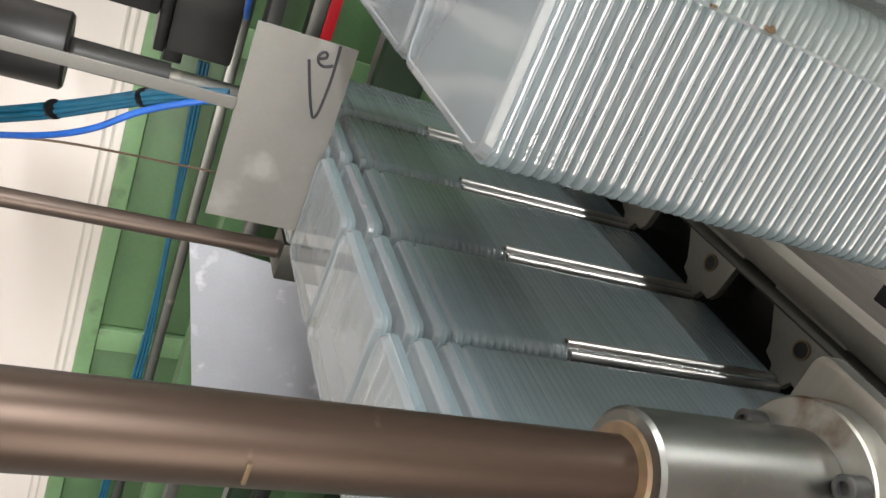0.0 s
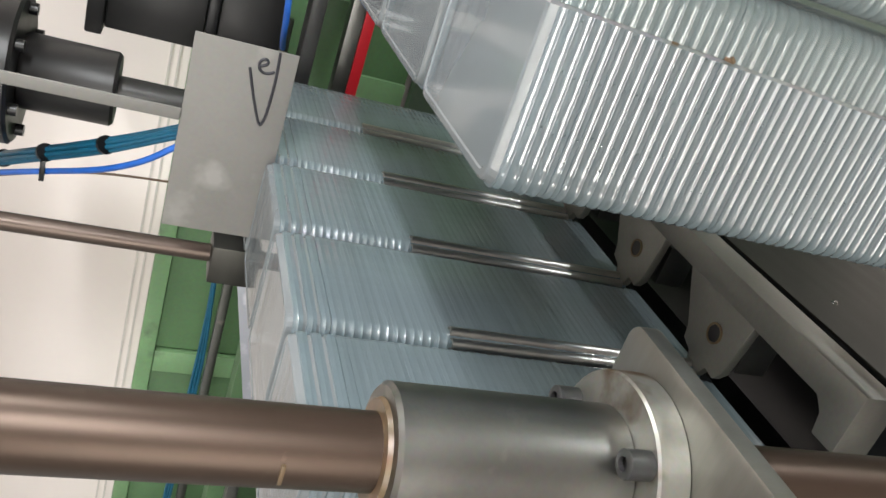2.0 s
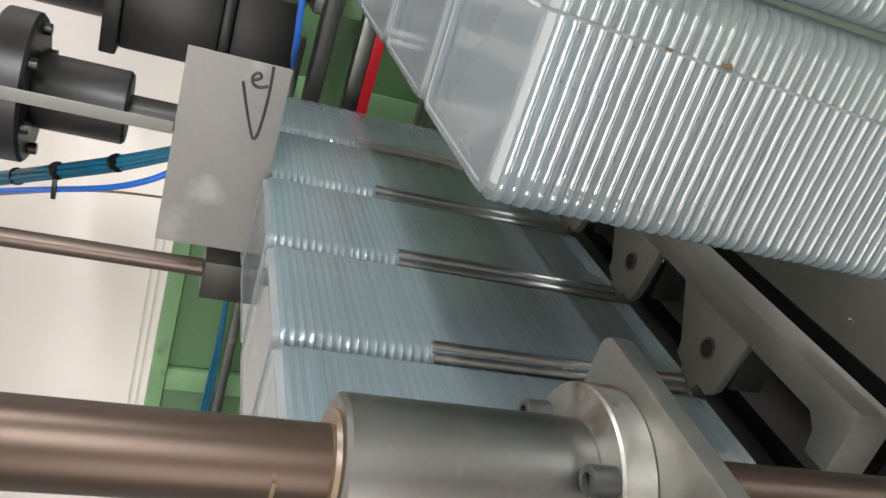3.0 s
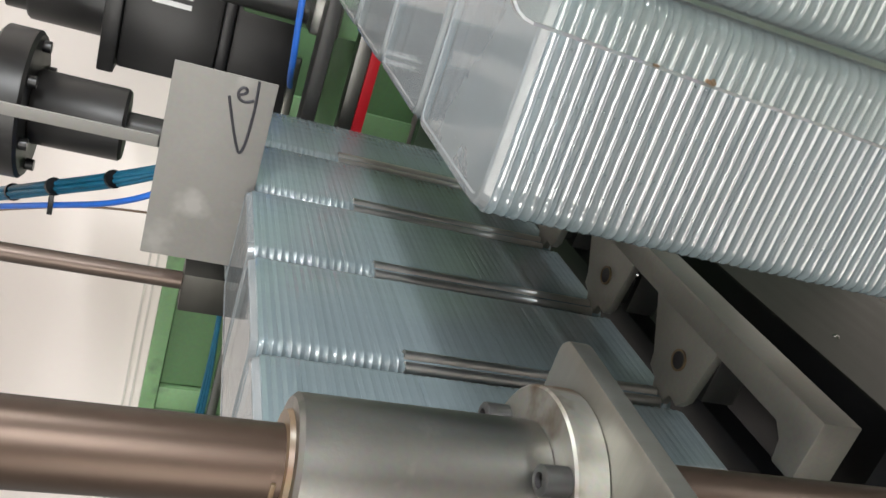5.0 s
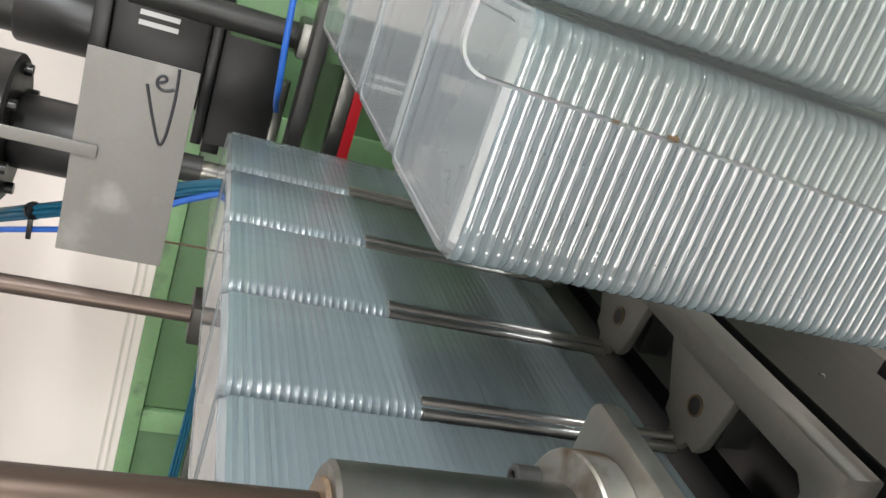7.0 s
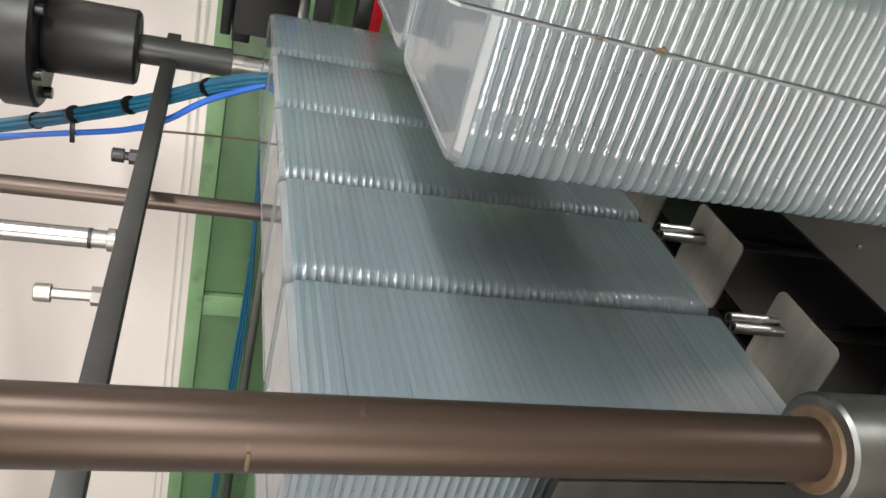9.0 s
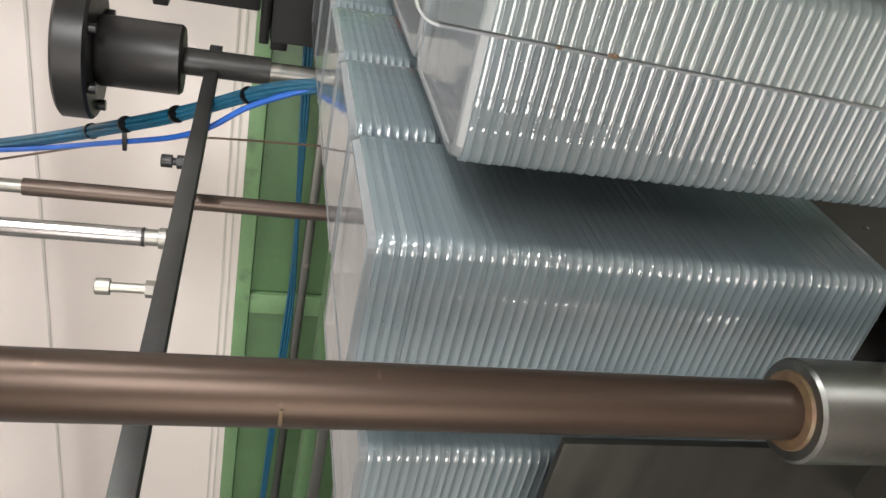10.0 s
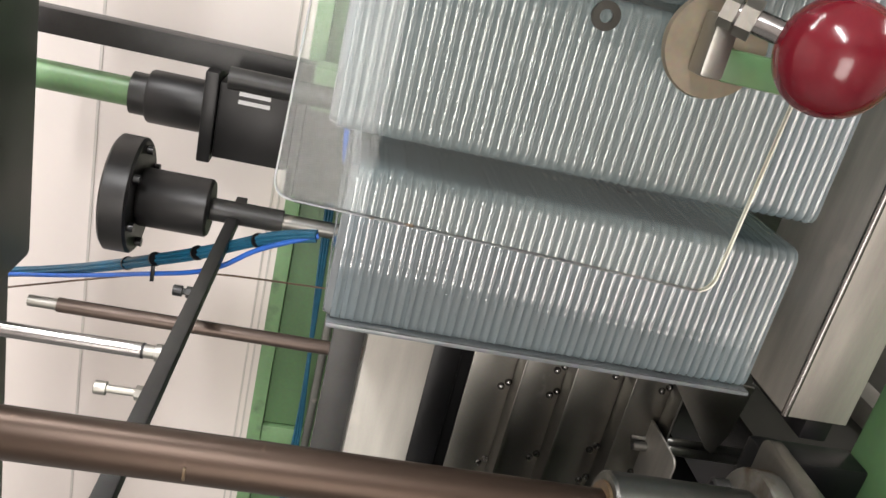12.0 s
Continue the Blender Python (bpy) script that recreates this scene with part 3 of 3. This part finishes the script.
def bent_guard():
    t = thing("bent_guard", "bent stainless guard sheet beside the stacks", "guard", "", pose(0.030, 0, 0.014))
    part("side", box(0.572, 0.575, 0.386, 0.52, -0.205, 0.40, 0.0006), SATIN, t)
    part("front", box(0.5755, 0.640, 0.383, 0.3858, -0.205, 0.40, 0.0006), SATIN, t)
    part("edge", moved(lathe([(-0.205, 0.0), (-0.205, 0.0036), (0.40, 0.0036), (0.40, 0.0)], 16), Matrix.Translation((0.5732, 0.3855, 0)) @ pose(0, 0, 0, 0, -90, 0)), STEEL_BRIGHT, t, "bright rounded sheet edge")
    part("foot", box(0.60, 0.63, 0.387, 0.50, -0.23, -0.19, 0.002), BLACK, t)
    return t


bent_guard()


def side_frame():
    t = thing("side_stand", "green enamelled stand with grey cover sheet", "machine stand")
    part("upright", box(0.72, 1.0, 0.30, 0.42, FLOOR_Z, 0.9, 0.006), GREEN, t)
    part("brace", box(0.600, 0.719, 0.38, 0.42, -0.45, -0.24, 0.004), BLACK, t)
    part("cover", box(0.278, 0.64, 0.350, 0.358, -0.80, -0.362, 0.002), STAINLESS_DIM, t, "grey cover sheet below the guide rod")
    part("beam", box(0.10, 0.719, 0.37, 0.40, -0.95, -0.80, 0.004), GREEN_LIGHT, t)
    return t


side_frame()


# ---- the lift under the stacks ----
def lift():
    t = thing("stack_lift", "stainless lift with upright bent strips and a base sheet", "lift", "", pose(0, 0, -0.038))
    base = part("base_sheet", box(0.141, 0.566, 0.402, 0.425, -0.6780, -0.6740, 0.001), PET_BODY, t, "thin clear base sheet")
    part("base_lip", box(0.141, 0.566, 0.398, 0.4015, -0.6785, -0.6740, 0.001), ACRYLIC_EDGE, base, "grey cut edge")
    for x0, x1, near, m in ((0.158, 0.196, 0.585, GUNMETAL), (0.199, 0.279, 0.575, PALE_SHEET)):
        part("broad_upright", box(x0, x1, near, 0.60, -1.35, -0.679, 0.0012), m, t)
    for x0, x1, heights in ((0.335, 0.391, (-0.83, -0.95)), (0.402, 0.456, (-0.795, -0.832, -0.93)), (0.467, 0.533, (-0.79, -0.905, -0.955)), (0.545, 0.60, (-0.80, -0.93))):
        strip = part("bent_strip", join(box(x0, x1, 0.60, 0.603, -1.35, -0.679, 0.0008), box(x1 + 0.0005, x1 + 0.0035, 0.568, 0.603, -1.35, -0.679, 0.0008)), STEEL, t)
        for dz in heights:
            for dx, lift_by in ((-0.012, 0.0), (-0.004, 0.007)):
                part("screw", moved(lathe([(-0.0055, 0.0), (-0.0045, 0.0032), (-0.002, 0.0046), (0.0, 0.0048), (0.0, 0.0)], 16), Matrix.Translation((x1 + dx, 0.5995, dz + lift_by)) @ pose(0, 0, 0, 0, 0, 90)), STEEL_BRIGHT, strip)
    part("corner_plate", prism([(0.531, -0.715), (0.560, -0.715), (0.641, -0.722), (0.634, -0.790), (0.622, -0.819), (0.612, -0.812)], 0.500, 0.503, 0.0006), STEEL, t, "pointed steel corner plate")
    # Added black sheet and post carry the shade of the gap behind the strips.
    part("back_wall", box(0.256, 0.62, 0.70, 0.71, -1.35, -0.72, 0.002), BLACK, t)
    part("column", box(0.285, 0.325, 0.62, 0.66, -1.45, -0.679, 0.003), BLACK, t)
    return t


LIFT = lift()


# ---- lever with red ball ----
def lever():
    t = thing("clamp_lever", "red ball lever with steel clamp on the guard", "lever")
    ball = bmesh.new()
    bmesh.ops.create_uvsphere(ball, u_segments=40, v_segments=24, radius=0.0355)
    part("ball_knob", moved(ball, Matrix.Translation((0.357, 0.200, 0.117))), RED_BALL, t, "glossy dark red ball knob")
    way = Matrix.Translation((0.357, 0.2, 0.117)) @ look((0, 0, 0), (-0.062, 0.035, 0.012)) @ pose(0, 0, 0, 0, 90, 0)
    part("shaft", moved(lathe([(0.030, 0.0), (0.030, 0.0075), (0.062, 0.0075), (0.062, 0.0)], 24), way), STEEL_BRIGHT, t)
    part("nut", moved(lathe([(0.050, 0.0), (0.050, 0.0125), (0.060, 0.0125), (0.060, 0.0)], 6), way), STEEL, t)
    part("nut", moved(lathe([(0.062, 0.0), (0.062, 0.011), (0.071, 0.011), (0.071, 0.0)], 6), way), STEEL, t)
    part("disc", moved(lathe([(-0.002, 0.0), (-0.002, 0.035), (0.002, 0.036), (0.006, 0.035), (0.006, 0.0)], 48), Matrix.Translation((0.316, 0.272, 0.104)) @ pose(0, 0, 0, 0, 0, 90)), TARNISHED, t, "tarnished round clamp disc")
    part("block", box(0.300, 0.316, 0.245, 0.268, 0.085, 0.125, 0.003), STEEL, t)
    part("arm", box(0.322, 0.395, 0.262, 0.2695, 0.083, 0.105, 0.003), GREEN, t, "green lever bracket")
    part("strut", box(0.325, 0.34, 0.286, 0.30, 0.09, 0.354, 0.002), GREEN, t)
    t.matrix_basis = pose(0.038, 0, 0.036)
    part("washer", moved(ring(0.0045, 0.0098, -0.0015, 0.0015), Matrix.Translation((0.240, 0.2800, 0.106)) @ pose(0, 0, 0, 0, 0, 90)), STAINLESS_DIM, t)
    return t


lever()


# ---- drive, post, cables ----
def drive():
    t = thing("servo_drive", "black servo motor with clamp ring and green tube", "motor")
    a = pose(0, 1.75, -0.394)
    part("tube", lathe([(-0.60, 0.0), (-0.60, 0.036), (-0.338, 0.036), (-0.338, 0.0)], 36), GREEN_LIGHT, t, "light green round tube", a)
    part("collar", lathe([(-0.337, 0.0), (-0.337, 0.052), (-0.297, 0.052), (-0.297, 0.0)], 36), GUNMETAL, t, "", a)
    part("motor", lathe([(-0.296, 0.0), (-0.296, 0.062), (-0.290, 0.066), (-0.157, 0.066), (-0.157, 0.0)], 40), RUBBER, t, "", a)
    part("clamp", box(-0.156, -0.124, 1.66, 1.84, -0.508, -0.284, 0.005), RUBBER, t)
    part("gearbox", box(-0.123, 0.062, 1.675, 1.825, -0.496, -0.305, 0.008), RUBBER, t)
    for z in (-0.325, -0.345):
        part("label_bar", box(-0.075, 0.0, 1.6735, 1.6746, z - 0.005, z + 0.005, 0), LAMP_GLASS, t, "small white label")
    part("end_plate", box(0.063, 0.085, 1.66, 1.84, -0.56, -0.28, 0.004), BLACK, t)
    part("side_box", box(0.086, 0.215, 1.66, 1.80, -0.555, -0.30, 0.01), RUBBER, t)
    part("rail", box(-0.60, 0.35, 1.70, 1.76, -0.285, -0.225, 0.004), GUNMETAL, t)
    t.matrix_basis = pose(-0.048, 0, 0.03)
    part("support", box(0.09, 0.13, 1.80, 2.05, -0.62, -0.40, 0.004), BLACK, t)
    return t


drive()


def side_post():
    t = thing("machine_post", "dark green machine post with black screws", "machine frame")
    part("body", box(-0.55, -0.395, 1.00, 1.30, -0.62, 1.0, 0.012), DARK_GREEN, t)
    for z in (-0.31, -0.41, -0.20, -0.10):
        part("screw", moved(lathe([(0.0, 0.0), (0.0, 0.012), (0.010, 0.012), (0.014, 0.006), (0.014, 0.0)], 20), Matrix.Translation((-0.3948, 1.05, z - 0.06))), BLACK, t)
    t.matrix_basis = pose(-0.048, 0, 0)
    part("foot", box(-0.53, -0.42, 1.04, 1.26, FLOOR_Z, -0.6205, 0.006), DARK_GREEN, t)
    return t


side_post()


def uprights_behind():
    t = thing("rear_profile", "pale aluminium profile with a red strip", "profile", "", pose(-0.04, 0, 0))
    part("profile", box(0.300, 0.328, 1.50, 1.54, FLOOR_Z, 0.9, 0.003), ALU, t)
    part("round_beam", moved(lathe([(-0.10, 0.0), (-0.10, 0.026), (0.225, 0.026), (0.225, 0.0)], 32), Matrix.Translation((0, 1.60, -0.245))), GUNMETAL, t, "grey round beam")
    part("arm", box(0.222, 0.250, 1.47, 1.53, -0.62, -0.15, 0.006), GUNMETAL, t)
    part("arm_clamp", box(0.205, 0.262, 1.52, 1.62, -0.275, -0.205, 0.008), ALU, t)
    part("red_strip", box(0.3285, 0.350, 1.50, 1.52, -0.62, 0.5, 0.002), RED, t, "red strip")
    return t


uprights_behind()


def cable_bundle():
    t = thing("cable_bundle", "teal cable bundle with black ties and a blue hose", "cables", "", pose(-0.033, 0, 0.014))
    line = [(-0.62, 1.66, -0.885), (-0.42, 1.56, -0.795), (-0.172, 1.33, -0.612), (-0.079, 1.27, -0.555), (0.005, 1.25, -0.508), (0.075, 1.22, -0.463), (0.150, 1.20, -0.440)]
    rnd = random.Random(4)
    for i in range(7):
        an = 2 * math.pi * i / 6
        oy, oz = (0, 0) if i == 6 else (0.0075 * math.cos(an), 0.0085 * math.sin(an))
        hose("cable", [(x + rnd.uniform(-0.002, 0.002), y + oy + rnd.uniform(-0.002, 0.002), z + oz + rnd.uniform(-0.002, 0.002)) for x, y, z in line], 0.0046, CABLE_TEAL, t)
    hose("blue_hose", [(-0.62, 1.645, -0.88), (-0.42, 1.54, -0.802), (-0.179, 1.330, -0.646), (-0.079, 1.25, -0.592), (-0.002, 1.22, -0.540), (0.028, 1.22, -0.503), (0.121, 1.20, -0.454), (0.155, 1.20, -0.440)], 0.0052, CABLE_BLUE, t, "bright blue hose")
    for (x, y, z), tail in (((-0.172, 1.33, -0.612), True), ((-0.079, 1.27, -0.553), False), ((-0.245, 1.405, -0.670), False), ((0.040, 1.235, -0.487), False)):
        turn = Vector((0.105, -0.131, 0.098)).to_track_quat("X", "Z").to_matrix().to_4x4()
        part("cable_tie", moved(lathe([(-0.003, 0.013), (-0.003, 0.0155), (0.003, 0.0155), (0.003, 0.013)], 24), Matrix.Translation((x, y, z)) @ turn), BLACK, t)
        if tail:
            part("tie_tail", box(x - 0.004, x + 0.004, y - 0.018, y - 0.012, z - 0.045, z - 0.008, 0.001), BLACK, t)
    hose("thin_wire", [(-0.62, 1.66, -0.93), (-0.30, 1.50, -0.76), (-0.12, 1.50, -0.70), (0.02, 1.60, -0.75), (0.24, 1.72, -0.80)], 0.0026, CABLE_BROWN, t, "thin brown wire")
    return t


cable_bundle()


def hanging_cables():
    t = thing("hanging_cables", "thin teal cables hanging along the green frame", "cables", "", pose(-0.05, 0, 0))
    for i in range(3):
        o = 0.009 * i
        hose("cable", [(0.178 + o, 1.9, -0.60), (0.190 + o, 1.9, -0.85), (0.212 - o * 0.3, 1.9, -1.1), (0.214 + o * 1.2, 1.9, -1.4), (0.205 + o, 1.9, -1.62), (0.20 + 0.5 * o, 1.92, FLOOR_Z + 0.02)], 0.0045, CABLE_TEAL, t)
    hose("blue_hose", [(0.180, 1.48, -0.10), (0.186, 1.47, -0.25), (0.196, 1.47, -0.32), (0.198, 1.50, -0.36), (0.21, 1.56, -0.39)], 0.006, CABLE_BLUE, t, "bright blue hose")
    part("conduit", box(0.236, 0.262, 1.88, 1.905, FLOOR_Z, -0.40, 0.004), ALU, t, "grey square conduit")
    return t


hanging_cables()


# ---- movement ----
def motions():
    slide = [(0.0, 0.154), (0.2, 0.130), (0.5, 0.095), (0.8, 0.066), (1.0, 0.047), (1.5, 0.011), (2.0, -0.010), (2.5, -0.023), (3.0, -0.033), (4.0, -0.048), (5.0, -0.056), (6.0, -0.058), (6.7, -0.056), (7.4, 0.12), (8.3, 0.318), (9.5, 0.309), (11.0, 0.307), (12.0, 0.304)]
    walk(CARRIAGE, [(t, pose(s, 0, 0)) for t, s in slide])
    lag = [(0.0, -0.0695), (0.6, -0.052), (1.0, -0.029), (1.5, -0.024), (2.0, -0.017), (3.0, -0.011), (6.0, 0.000), (6.7, 0.0)]
    away = [(7.0, -0.12, 0.03), (7.6, -0.60, 0.03), (8.3, -1.07, 0.03), (12.0, -1.056, 0.03)]
    plate = next(c for c in CARRIAGE.children if c.name.startswith("marked_plate"))
    walk(plate, [(t, pose(s, 0, 0)) for t, s in lag] + [(t, pose(s, 0, z)) for t, s, z in away])
    walk(PUSHER, [(0.0, pose(-0.515, 0, 0)), (6.7, pose(-0.515, 0, 0)), (7.3, pose(-0.315, 0, 0)), (8.2, pose(-0.015, 0, 0)), (12.0, pose(-0.015, 0, 0))])
    walk(SLIDE_BAR, [(t, pose(s + float(np.interp(t, [r[0] for r in lag], [r[1] for r in lag])), 0, 0)) for t, s in slide if t < 6.6] + [(6.7, pose(-0.031, 0, 0)), (7.4, pose(-0.34, 0, 0.03)), (8.3, pose(-0.755, 0, 0.03)), (12.0, pose(-0.755, 0, 0.03))])
    home = BACKING.matrix_basis.copy()
    walk(BACKING, [(t, pose(s, 0, 0) @ home) for t, s in ((0.0, 0.0), (5.0, 0.0), (6.7, 0.03), (8.3, 0.16), (12.0, 0.16))])
    for stop in STOPS:
        walk(stop, [(0.0, pose(0.155, 0, -0.22)), (6.7, pose(0.155, 0, -0.22)), (7.4, pose(0.09, 0, -0.11)), (8.2, pose(0.010, 0, 0)), (9.0, pose(-0.010, 0, 0)), (9.5, pose(-0.023, 0, 0)), (10.5, pose(-0.040, 0, 0)), (11.5, pose(-0.052, 0, 0)), (12.0, pose(-0.065, 0, 0))])
    low_x = [(0.0, 0.153), (0.3, 0.118), (0.6, 0.086), (1.0, 0.052), (1.5, 0.021), (2.0, -0.005), (2.5, -0.019), (3.0, -0.029), (4.0, -0.040), (5.0, -0.045), (6.7, -0.046), (8.3, -0.024), (9.0, -0.021), (9.5, -0.016), (10.2, -0.005), (10.8, 0.0), (12.0, 0.0)]
    low_z = [(0.0, 0.0), (8.3, 0.0), (9.0, 0.020), (9.5, 0.063), (9.7, 0.099), (9.9, 0.145), (10.1, 0.185), (10.2, 0.200), (10.5, 0.252), (10.8, 0.312), (11.0, 0.356), (11.3, 0.418), (11.5, 0.460), (11.8, 0.512), (12.0, 0.532)]
    up_z = [(0.0, 0.0), (10.1, 0.0), (10.3, 0.008)] + [(t, z - 0.221) for t, z in low_z if t > 10.4]

    def glide(rows, t):
        return float(np.interp(t, [r[0] for r in rows], [r[1] for r in rows]))

    times = sorted({t for t, _ in low_x + low_z} | {10.0, 10.3})
    feed_z = [(0.0, -0.5), (6.7, -0.5), (8.3, -0.22), (9.5, 0.02), (10.0, 0.13), (10.3, 0.213), (10.5, 0.262), (10.8, 0.330), (11.0, 0.370)] + [r for r in low_z if r[0] > 11.2]
    for st in LOWER + BELOW + [LIFT]:
        lift_z = low_z if st in LOWER else feed_z
        home = st.matrix_basis.copy()
        walk(st, [(t, pose(glide(low_x, t), 0, glide(lift_z, t)) @ home) for t in times])
    gap = [(0.0, -0.051), (0.6, -0.036), (1.5, -0.018), (3.0, 0.0), (12.0, 0.0)]
    for st in LOWER:
        for tray, share in zip(st.children[:st["spare"]], (1.0, 0.55, 0.16)):
            home = tray.matrix_basis.copy()
            walk(tray, [(t, pose(s * share, 0, 0) @ home) for t, s in gap])
    for st in UPPER + TOP:
        home = st.matrix_basis.copy()
        walk(st, [(t, pose(0, 0, z) @ home) for t, z in up_z])


motions()
